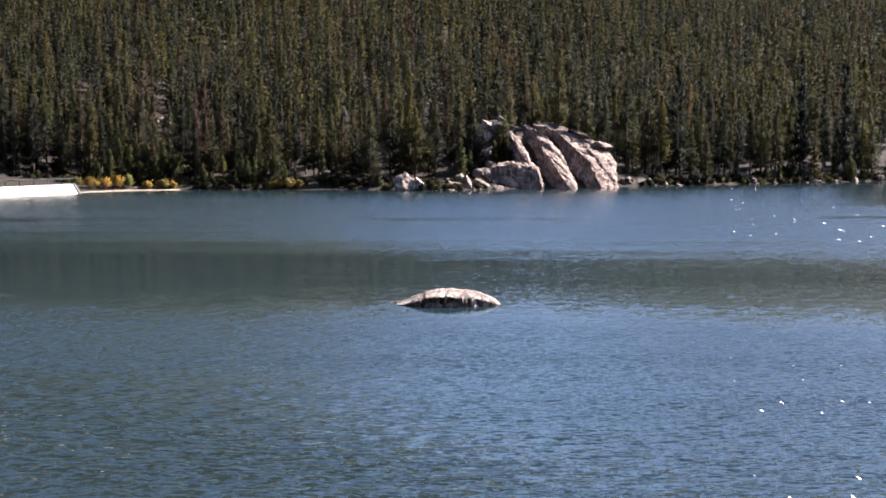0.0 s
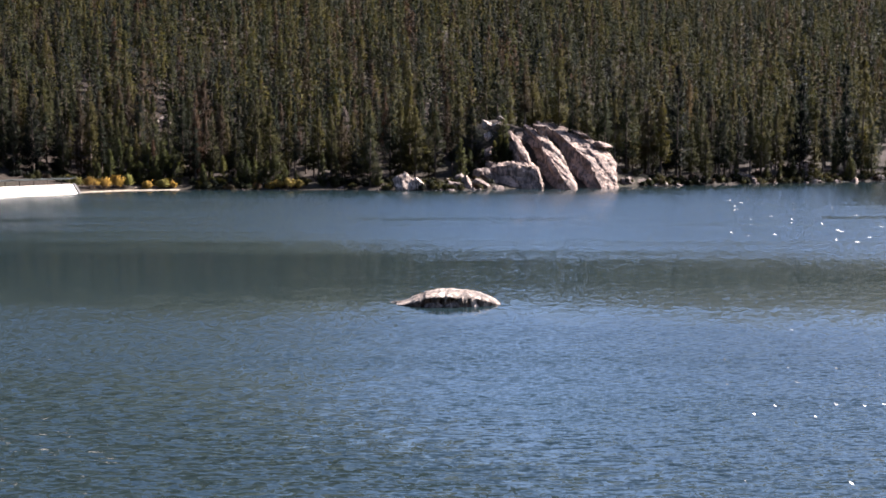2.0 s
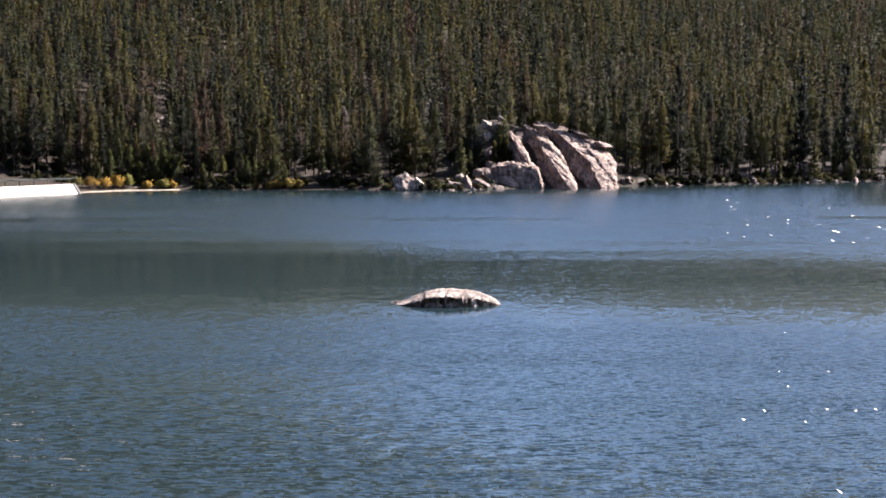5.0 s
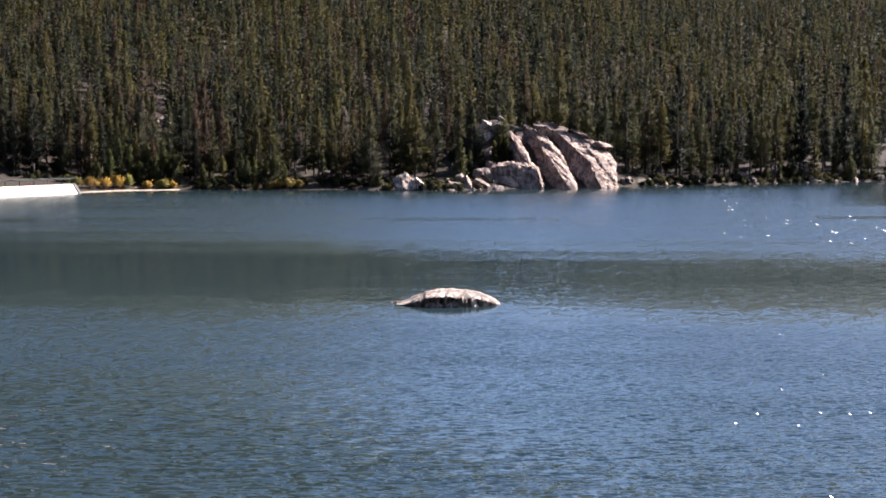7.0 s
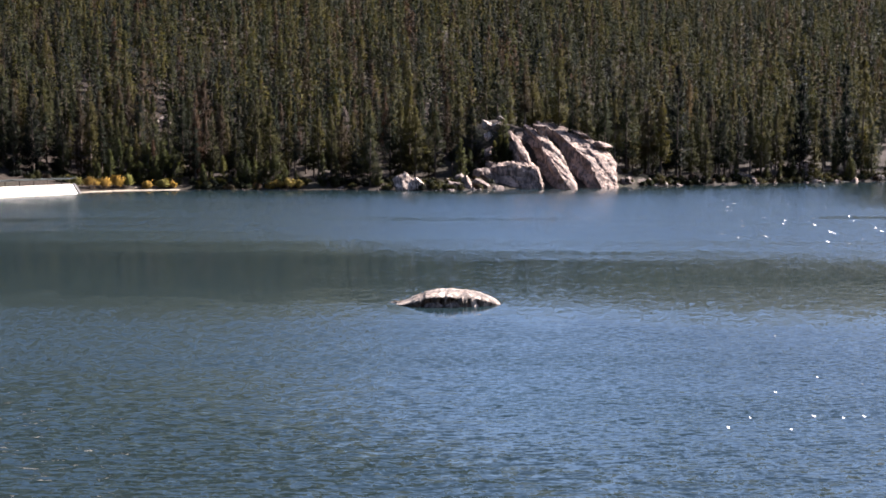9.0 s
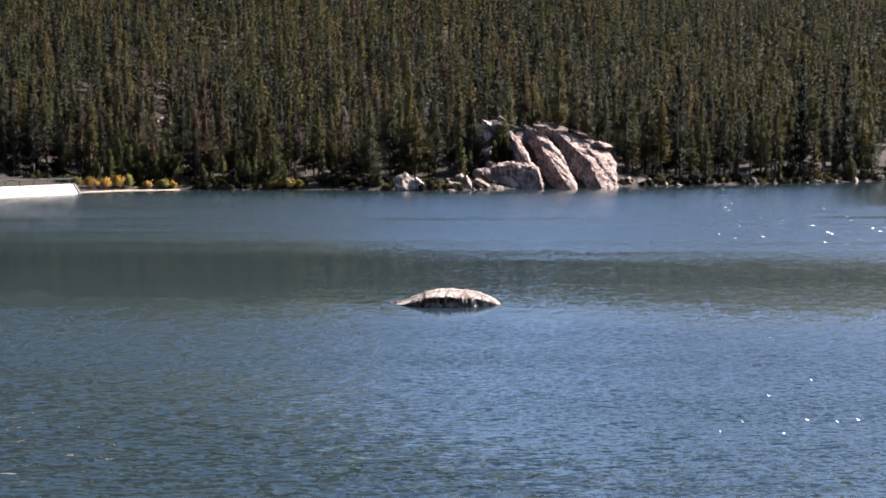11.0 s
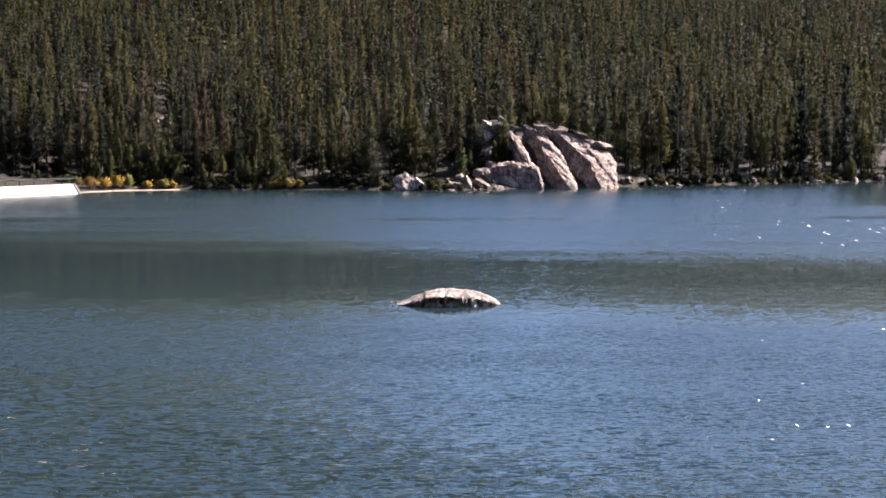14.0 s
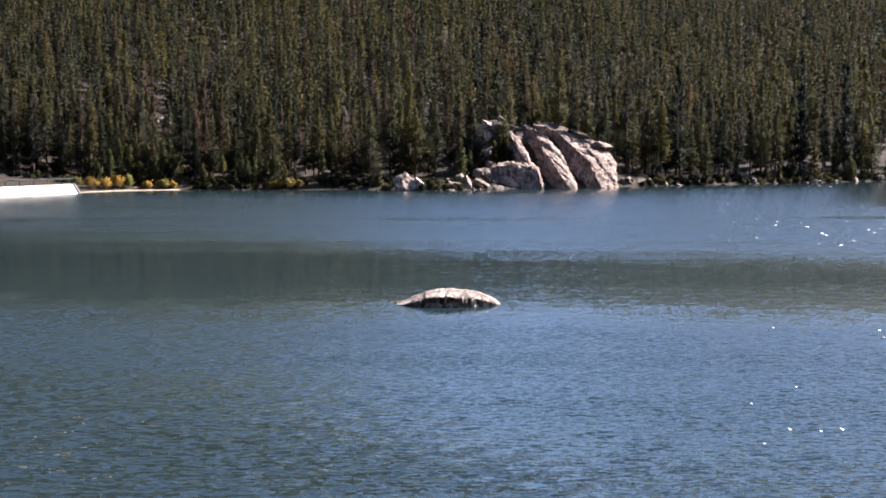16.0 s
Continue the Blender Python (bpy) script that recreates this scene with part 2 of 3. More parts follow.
# ---- mesh helpers ----
def mesh_object(name, verts, faces, mats, smooth=False, index=None):
    verts = np.asarray(verts, dtype=np.float32).reshape(-1, 3)
    me = bpy.data.meshes.new(name)
    if isinstance(faces, np.ndarray):
        k = faces.shape[1]
        me.vertices.add(len(verts))
        me.vertices.foreach_set("co", verts.ravel())
        me.loops.add(faces.size)
        me.loops.foreach_set("vertex_index", faces.astype(np.int32).ravel())
        me.polygons.add(len(faces))
        me.polygons.foreach_set("loop_start", np.arange(0, faces.size, k, dtype=np.int32))
        me.update(calc_edges=True)
    else:
        me.from_pydata(verts.tolist(), [], faces)
    for m in mats if isinstance(mats, (list, tuple)) else [mats]:
        me.materials.append(m)
    if index is not None:
        me.polygons.foreach_set("material_index", index)
    me.polygons.foreach_set("use_smooth", np.full(len(me.polygons), smooth))
    me.update()
    return new(name, me)


def part(name, bm, material, parent, label="", smooth=False):
    """One mesh object, from a bmesh, under its thing."""
    me = bpy.data.meshes.new(name)
    bm.normal_update()
    bm.to_mesh(me)
    bm.free()
    me.materials.append(material)
    for p in me.polygons:
        p.use_smooth = smooth
    ob = new(name, me)
    ob.parent = parent
    return tagged(ob, label)


def fbm(x, y, z=0.0, octaves=4):
    return noise.fractal(Vector((x, y, z)), 1.0, 2.0, octaves)


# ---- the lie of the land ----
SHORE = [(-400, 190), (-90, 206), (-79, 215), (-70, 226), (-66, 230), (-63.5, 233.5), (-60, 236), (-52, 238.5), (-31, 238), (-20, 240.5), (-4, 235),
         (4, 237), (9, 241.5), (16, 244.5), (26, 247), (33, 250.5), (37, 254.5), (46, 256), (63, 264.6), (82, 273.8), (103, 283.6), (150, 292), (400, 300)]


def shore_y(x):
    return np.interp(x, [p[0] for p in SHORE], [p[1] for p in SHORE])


def step(v):
    v = np.clip(v, 0, 1)
    return v * v * (3 - 2 * v)


# added slope of a ridge out of view that darkens the lake's left
UNSEEN_RIDGE = 0.40


def ground_z(x, y):
    """Height of the ground: lake bed, far bank, wooded slope, the near bank on which the camera stands, and unseen
    heights added to darken.
    """
    x, y = np.asarray(x, float), np.asarray(y, float)
    d = y - shore_y(x)
    # heights past the visible slope are invented, to give the water something dark to mirror
    far = 1.0 * step(d / 3.5) + 0.07 * np.clip(d - 3, 0, None) + 0.175 * np.clip(d - 22, 0, 350) + 0.19 * np.clip(d - 380, 0, 500) + 0.10 * step((x - 60) / 250) * np.clip(d - 300, 0, 600) + UNSEEN_RIDGE * step((40 - x) / 330) * np.clip(d - 330, 0, 600) - 0.06 * np.clip(d - 930, 0, 3000)
    mound = 9.5 * np.exp(-((x - 22) / 14) ** 2 - ((y - 263) / 9) ** 2) + 7.0 * np.exp(-((x - 9) / 7) ** 2 - ((y - 263) / 8) ** 2) + 3.0 * np.exp(-((x - 75) / 16) ** 2 - ((y - 288) / 12) ** 2)
    far = far + mound * step(d / 8)
    bed = -np.clip(-d * 0.22, 0, 5) - 0.05
    z = np.where(d > 0, far, bed)
    near = 24 - y + 0.0 * x
    # behind the camera the bank climbs on, unseen, to block sky light
    bank = 9.4 * step(near / 21) + 0.55 * np.clip(near - 40, 0, 500)
    z = np.where(near > -12, np.maximum(z * step(-near / 12), 0) * 0 + np.where(near > 0, bank, near * 0.3), z)
    # the steep left side, also unseen, is added to hold back sky light
    side = np.abs(x) - 260
    z = np.where((side > 0) & (d <= 0) & (near <= 0), z + step(side / 40) * 9 + np.where(x < 0, 0.5, 0.12) * np.clip(side, 0, 600), z)
    return z


def ground_at(x, y):
    return float(ground_z(x, y))


def build_ground():
    s = np.linspace(-1, 1, 221)
    xs = 120 * s + 2900 * s ** 7
    a = np.linspace(-2500, -60, 14)[:-1]
    b = np.linspace(-60, 200, 45)[:-1]
    c = np.linspace(200, 330, 110)[:-1]
    e = 330 + 2800 * np.linspace(0, 1, 70) ** 2.2
    ys = np.concatenate([a, b, c, e])
    X, Y = np.meshgrid(xs, ys)
    Z = ground_z(X, Y)
    lump = np.array([0.5 * fbm(p * 0.15, q * 0.15) for p, q in zip(X.ravel(), Y.ravel())]).reshape(X.shape)
    Z = Z + np.where((Z > 0.3) & (Y > 30), lump * np.clip(Z - 0.3, 0, 1.2), 0)
    n, m = X.shape[1], X.shape[0]
    i = np.arange(n * m).reshape(m, n)
    quads = np.stack([i[:-1, :-1], i[:-1, 1:], i[1:, 1:], i[1:, :-1]], -1).reshape(-1, 4)
    ob = mesh_object("ground", np.stack([X, Y, Z], -1), quads, GROUND, True)
    return tagged(ob, "brown forest floor and lake bed under the pines", "ground", kind="structure")


build_ground()


# ---- the lake ----
def build_water():
    rng = np.random.default_rng(5)
    u = np.concatenate([np.linspace(-2.2, -0.46, 24)[:-1], np.linspace(-0.46, 0.46, 380), np.linspace(0.46, 2.2, 24)[1:]])
    r = 20 * (345 / 20) ** np.linspace(0, 1, 480)
    U, Y = np.meshgrid(u, r)
    X = U * Y
    gap = np.gradient(Y, axis=0)
    Z = np.zeros_like(X)
    for k in range(34):
        wave = 0.38 * 6.0 ** rng.random()
        turn = rng.normal(0, 0.7)
        kx, ky = 2 * np.pi / wave * math.sin(turn), 2 * np.pi / wave * math.cos(turn)
        Z += 0.0010 * wave * np.clip((wave / gap - 2.0) / 3, 0, 1) * np.sin(kx * X + ky * Y + rng.random() * 6.28)
    n, m = X.shape[1], X.shape[0]
    i = np.arange(n * m).reshape(m, n)
    quads = np.stack([i[:-1, :-1], i[:-1, 1:], i[1:, 1:], i[1:, :-1]], -1).reshape(-1, 4)
    ob = mesh_object("water", np.stack([X, Y, Z], -1), quads, WATER, True)
    return tagged(ob, "rippled blue mountain lake with calm and wind-ruffled lanes", "lake", kind="structure")


water = build_water()


# ---- pines ----
def crown_arrays(rng, H, R, base, branches, tufts, leaf, droop=0.15, full=0.92):
    """Needle sprays on whorled branches: bent kites, in clumps towards the branch ends."""
    V, F = [], []
    for _ in range(branches):
        t = rng.random() ** 1.15
        z0 = base + (H - base) * t
        reach = R * ((1 - t) ** full + 0.06) * rng.uniform(0.65, 1.15) * (1.0 if t > 0.12 else 0.75)
        az = rng.uniform(0, 2 * np.pi)
        out = np.array([math.cos(az), math.sin(az), 0.0])
        lift = rng.normal(-droop + 0.45 * t, 0.15)
        for _ in range(tufts):
            s = rng.uniform(0.25, 1.0) ** 0.7
            p = out * reach * s + np.array([0, 0, z0 + lift * reach * s]) + rng.normal(0, 0.10 + 0.09 * reach, 3)
            d = out * rng.uniform(0.3, 0.9) + rng.normal(0, 0.35, 3) + np.array([0, 0, 0.25])
            d /= np.linalg.norm(d)
            w = np.array([-out[1], out[0], 0]) + rng.normal(0, 0.6, 3)
            w -= d * w.dot(d)
            w /= np.linalg.norm(w) + 1e-6
            L = leaf * rng.uniform(0.6, 1.4) * (0.6 + 0.4 * (1 - t))
            p = p - d * L * 0.5
            k = len(V)
            V += [p + w * L * 0.23, p + d * L, p - w * L * 0.23]
            F += [(k, k + 1, k + 2)]
    return np.array(V), np.array(F)


def crown_ways(v, H, R):
    """The way out of a crown at each of its points: away from the trunk, and upwards near the top."""
    way = np.stack([v[:, 0] / R, v[:, 1] / R, 0.22 + 0.25 * v[:, 2] / H], -1)
    return way / (np.linalg.norm(way, axis=1, keepdims=True) + 1e-6)


def give_ways(ob, ways, shares=None):
    ob.data.attributes.new("crown_way", "FLOAT_VECTOR", "POINT").data.foreach_set("vector", np.asarray(ways, dtype=np.float32).ravel())
    if shares is not None:
        ob.data.attributes.new("tree_share", "FLOAT", "POINT").data.foreach_set("value", np.asarray(shares, dtype=np.float32))


def trunk_bmesh(rng, H, radius, sides=7, dead=5):
    """A tapered, slightly bent trunk with a few stubs of limbs."""
    bm = bmesh.new()
    lean = rng.normal(0, 0.012, 2)
    rings = []
    for t in (0, 0.04, 0.25, 0.5, 0.75, 0.98):
        r = radius * (1.25 if t == 0 else 1 - 0.93 * t)
        z = H * t
        rings.append([bm.verts.new((lean[0] * z * t + r * math.cos(a * 2 * math.pi / sides), lean[1] * z * t + r * math.sin(a * 2 * math.pi / sides), z - (0.4 if t == 0 else 0)))
                      for a in range(sides)])
    for a, b in zip(rings, rings[1:]):
        for k in range(sides):
            bm.faces.new((a[k], a[(k + 1) % sides], b[(k + 1) % sides], b[k]))
    bm.faces.new(rings[-1])
    bm.faces.new(rings[0][::-1])
    for _ in range(dead):
        z, az, ln = H * rng.uniform(0.12, 0.6), rng.uniform(0, 6.28), H * rng.uniform(0.05, 0.10)
        o = Vector((math.cos(az), math.sin(az), rng.uniform(-0.1, 0.25)))
        q = [bm.verts.new(Vector((0, 0, z)) + s) for s in (Vector((0, 0, 0.05)), Vector((-o.y, o.x, 0)) * 0.05, Vector((o.y, -o.x, 0)) * 0.05)]
        tip = bm.verts.new(Vector((0, 0, z)) + o * ln)
        for k in range(3):
            bm.faces.new((q[k], q[(k + 1) % 3], tip))
    return bm


def pine(seed, H, R, base, label, leaf_mat=None, branches=130, tufts=24, leaf=0.46):
    """A single pine: trunk and crown. Stands at the origin until it is placed."""
    rng = np.random.default_rng(seed)
    tree = new("pine_tree")
    part("trunk", trunk_bmesh(rng, H * 0.97, 0.011 * H + 0.05), BARK, tree, smooth=True)
    v, f = crown_arrays(rng, H, R, base, branches, tufts, leaf)
    crown = mesh_object("crown", v, f, leaf_mat or NEEDLES)
    give_ways(crown, crown_ways(v, H, R))
    crown.parent = tree
    return tagged(tree, label, "pine tree", "pines along the far shore")


TALL = "tall narrow lodgepole pine with dark olive needles on the shore"
YOUNG = "young bushy pine with bright green needles near the water"
KINDS = [pine(11, 15, 2.3, 3.2, TALL), pine(12, 15, 2.7, 2.0, TALL), pine(13, 15, 2.0, 4.0, TALL, branches=100), pine(14, 15, 2.5, 1.2, TALL, branches=150),
         pine(15, 15, 2.2, 2.6, TALL, branches=110), pine(16, 15, 2.8, 2.8, TALL, branches=130), pine(17, 15, 1.9, 1.6, TALL, branches=105)]
SMALL = [pine(21, 5, 1.3, 0.3, YOUNG, YOUNG_NEEDLES, branches=60, tufts=16, leaf=0.42), pine(22, 5, 1.1, 0.25, YOUNG, YOUNG_NEEDLES, branches=55, tufts=16, leaf=0.42), pine(23, 5, 1.5, 0.4, YOUNG, YOUNG_NEEDLES, branches=65, tufts=16, leaf=0.42)]
used = set()


def place_pine(kind, x, y, height, spin, wide=1.0):
    k = height / (5.0 if kind in SMALL else 15.0)
    m = Matrix.LocRotScale((x, y, ground_at(x, y) - 0.1), Euler((0, 0, spin)), (k ** 0.6 * wide, k ** 0.6 * wide, k))
    if kind in used:
        return copy_thing(kind, m)
    used.add(kind)
    kind.matrix_basis = m
    return kind


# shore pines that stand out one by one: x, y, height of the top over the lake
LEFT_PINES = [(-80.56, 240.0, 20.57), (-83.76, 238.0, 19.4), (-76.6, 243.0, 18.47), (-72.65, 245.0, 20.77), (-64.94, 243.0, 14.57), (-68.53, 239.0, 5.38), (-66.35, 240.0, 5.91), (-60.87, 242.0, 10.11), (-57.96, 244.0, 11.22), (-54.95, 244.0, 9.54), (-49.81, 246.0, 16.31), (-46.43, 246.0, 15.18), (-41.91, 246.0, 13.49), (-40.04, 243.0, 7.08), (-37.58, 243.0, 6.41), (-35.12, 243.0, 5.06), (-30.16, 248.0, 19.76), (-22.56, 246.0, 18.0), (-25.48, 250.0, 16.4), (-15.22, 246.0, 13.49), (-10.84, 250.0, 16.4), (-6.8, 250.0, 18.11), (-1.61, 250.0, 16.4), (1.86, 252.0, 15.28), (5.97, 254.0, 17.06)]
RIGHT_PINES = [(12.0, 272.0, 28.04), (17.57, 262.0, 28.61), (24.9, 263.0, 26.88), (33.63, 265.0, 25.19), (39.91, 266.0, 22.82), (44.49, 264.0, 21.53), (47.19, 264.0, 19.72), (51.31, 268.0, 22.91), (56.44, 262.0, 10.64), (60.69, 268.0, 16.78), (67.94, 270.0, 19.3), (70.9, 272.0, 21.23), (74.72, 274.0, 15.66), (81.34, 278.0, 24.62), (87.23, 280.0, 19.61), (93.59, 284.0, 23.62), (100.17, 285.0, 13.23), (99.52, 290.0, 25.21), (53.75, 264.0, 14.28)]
placed = []
pick = random.Random(4)
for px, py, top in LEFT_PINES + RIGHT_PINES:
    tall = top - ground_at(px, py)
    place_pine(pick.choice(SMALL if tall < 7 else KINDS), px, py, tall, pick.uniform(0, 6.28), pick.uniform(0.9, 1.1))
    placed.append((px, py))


for px, py, tall in ((11.9, 253.0, 8.5), (13.2, 252.2, 7.0), (10.6, 251.5, 6.0), (14.2, 254.0, 7.0), (8.2, 251.0, 6.5), (3.6, 246.0, 8.0), (6.2, 255.0, 9.0), (12.6, 254.5, 9.5), (5.6, 250.0, 7.0)):
    place_pine(pick.choice(SMALL), px, py, tall, pick.uniform(0, 6.28), 1.1)
    placed.append((px, py))


for px, py, tall in ((-66.9, 236.5, 5.4), (-65.0, 238.2, 6.4), (-63.0, 239.4, 5.2), (-61.6, 240.4, 7.0), (-59.6, 240.2, 5.8), (-58.4, 241.6, 7.4), (-56.6, 240.6, 5.0), (-55.6, 242.4, 7.6),
                     (-53.2, 241.6, 6.2), (-64.2, 241.4, 8.4), (-43.6, 241.6, 5.4), (-38.8, 241.2, 5.0), (-36.4, 241.6, 5.8), (-33.6, 242.6, 6.6)):
    place_pine(pick.choice(SMALL), px, py, tall, pick.uniform(0, 6.28), 1.15)
    placed.append((px, py))


def open_spot(x, y):
    """Where no tree grows: the dam, the rock face, the willow flats, the bare bank."""
    d = y - shore_y(x)
    if d < 1.3 or (x < -57 and d < 7) or (x < -64 and y < 237):
        return True
    if 2 < x < 40 and y < 258.5 - 0.10 * abs(x - 22):
        return True
    if abs(x - 0.2995 * y) < 1.2 and y < 332:
        return True
    if abs(x + 0.228 * y) < 2.0 and 258 < y < 300:
        return True
    if 4 < x < 16 and y < 270:
        return True
    if 38 < x < 60 and d < 4:
        return True
    return -14 < x < 14 and d < 9


def scatter():
    made = 0
    for _ in range(9000):
        if made >= 250:
            break
        y = pick.uniform(238, 312)
        x = pick.uniform(-0.40, 0.40) * y
        d = y - shore_y(x)
        if open_spot(x, y) or d > 42 or any((x - a) ** 2 + (y - b) ** 2 < 2.6 ** 2 for a, b in placed):
            continue
        young = pick.random() < (0.30 if d < 10 else 0.08)
        tall = pick.uniform(3, 6.5) if young else pick.uniform(10.0, 16.5)
        place_pine(pick.choice(SMALL if young else KINDS), x, y, tall, pick.uniform(0, 6.28), pick.uniform(0.85, 1.15))
        placed.append((x, y))
        made += 1


russet = pine(31, 15, 2.4, 2.0, "pine with rusty orange foliage among green ones", RUSSET)
bare = pine(32, 15, 3.0, 5.0, "half-dead grey-brown pine with thin twigs", BARE, branches=90)
KINDS_EXTRA = ((russet, 60.5, 302.0, 17.5), (bare, -20.6, 256.0, 14.5))
for kind, x, y, tall in KINDS_EXTRA:
    place_pine(kind, x, y, tall, 1.0)
    placed.append((x, y))
scatter()
for _ in range(400):
    x, y = pick.uniform(-98, -52), pick.uniform(240, 268)
    if not open_spot(x, y) and all((x - a) ** 2 + (y - b) ** 2 > 2.2 ** 2 for a, b in placed) and len(placed) < 345:
        place_pine(pick.choice(KINDS), x, y, pick.uniform(9, 17), pick.uniform(0, 6.28), 1.0)
        placed.append((x, y))

for k in range(40):
    x = pick.uniform(58, 104) if k < 27 else pick.uniform(-50, -12)
    y = float(shore_y(x)) + pick.uniform(1.2, 4.5)
    if all((x - a) ** 2 + (y - b) ** 2 > 1.6 ** 2 for a, b in placed):
        place_pine(pick.choice(SMALL), x, y, pick.uniform(2.2, 6.0), pick.uniform(0, 6.28), 1.0)
        placed.append((x, y))


def far_forest():
    """The wooded slope behind the shore pines, up to beyond the top of the view."""
    rng = np.random.default_rng(77)
    fine, coarse = [], []
    for k in range(9):
        R, base = rng.uniform(1.8, 2.7), rng.uniform(0.8, 3.5)
        for kit, shape in ((fine, (80, 5, 0.84)), (coarse, (58, 5, 1.0))):
            v, f = crown_arrays(rng, 14, R, base, *shape)
            kit.append((v, f, crown_ways(v, 14, R)))
    tv = np.array([[0.17 * math.cos(a), 0.17 * math.sin(a), -0.3] for a in (0, 2.1, 4.2)] + [[0, 0, 12.5]])
    tf = np.array([[0, 1, 3], [1, 2, 3], [2, 0, 3]])
    V, F, M, W, S, count = [], [], [], [], [], 0
    cell = 4.3
    for gy in np.arange(262, 612, cell):
        for gx in np.arange(-0.44 * gy, 0.44 * gy, cell):
            x, y = gx + rng.uniform(-2.3, 2.3), gy + rng.uniform(-2.3, 2.3)
            d = y - float(shore_y(x))
            if d <= 42 or open_spot(x, y) or rng.random() < 0.10 + 0.25 * max(0.0, fbm(x * 0.03, y * 0.03)) + (0.3 if y > 540 else 0):
                continue
            v, f, way = (fine if y < 380 else coarse)[rng.integers(9)]
            s = 0.45 + 0.8 * rng.random() ** 0.7
            wide = s ** 0.6 * rng.uniform(0.85, 1.15)
            a = rng.uniform(0, 6.28)
            ca, sa = math.cos(a) * wide, math.sin(a) * wide
            at = np.array([x, y, ground_at(x, y) - 0.2])
            share = rng.random()
            for vv, ff, mi, ww in ((v, f, 0, way), (tv, tf, 1, np.zeros((4, 3)))):
                W.append(np.stack([(ww[:, 0] * ca - ww[:, 1] * sa) / wide, (ww[:, 0] * sa + ww[:, 1] * ca) / wide, ww[:, 2]], -1))
                S.append(np.full(len(vv), share))
                V.append(np.stack([vv[:, 0] * ca - vv[:, 1] * sa, vv[:, 0] * sa + vv[:, 1] * ca, vv[:, 2] * s], -1) + at)
                F.append(ff + count)
                M.append(np.full(len(ff), mi, dtype=np.int32))
                count += len(vv)
    ob = mesh_object("pine_forest", np.concatenate(V), np.concatenate(F), [STAND, BARK], False, np.concatenate(M))
    give_ways(ob, np.concatenate(W), np.concatenate(S))
    return tagged(ob, "dense dark green pine forest climbing the mountain slope", "forest", kind="stuff")


far_forest()


# ---- rock ----
def blocky(q):
    """Joints and steps of broken granite: each cell of rock stands in or out, with a crack around it."""
    dist, cells = noise.voronoi(q)
    crack = max(0.0, 1.0 - (dist[1] - dist[0]) / 0.16)
    return 0.8 * noise.noise(cells[0] * 7.31) - 0.55 * crack


def rock_bmesh(seed, size, cuts=9, rough=0.10, grain=1.6, detail=5, flat=0.0):
    """A boulder: a ball cut by planes into facets, then roughened. size: half extents."""
    rng = np.random.default_rng(seed)
    bm = bmesh.new()
    bmesh.ops.create_icosphere(bm, subdivisions=detail, radius=1.0)
    planes = []
    for _ in range(cuts):
        p = rng.normal(0, 1, 3)
        planes.append((Vector(p / np.linalg.norm(p)), rng.uniform(0.42, 0.78)))
    if flat:
        planes.append((Vector((0, 0, 1)), flat))
    for v in bm.verts:
        for nrm, lim in planes:
            over = v.co.dot(nrm) - lim
            if over > 0:
                v.co -= nrm * over * 0.92
        q = v.co * grain + Vector((seed * 3.7, 0, 0))
        v.co += v.co.normalized() * (rough * (noise.fractal(q, 0.9, 2.1, 5) - 0.35 * abs(noise.noise(q * 1.7))) + 1.3 * rough * blocky(q * 0.9))
        v.co = Vector((v.co.x * size[0], v.co.y * size[1], v.co.z * size[2]))
    return bm


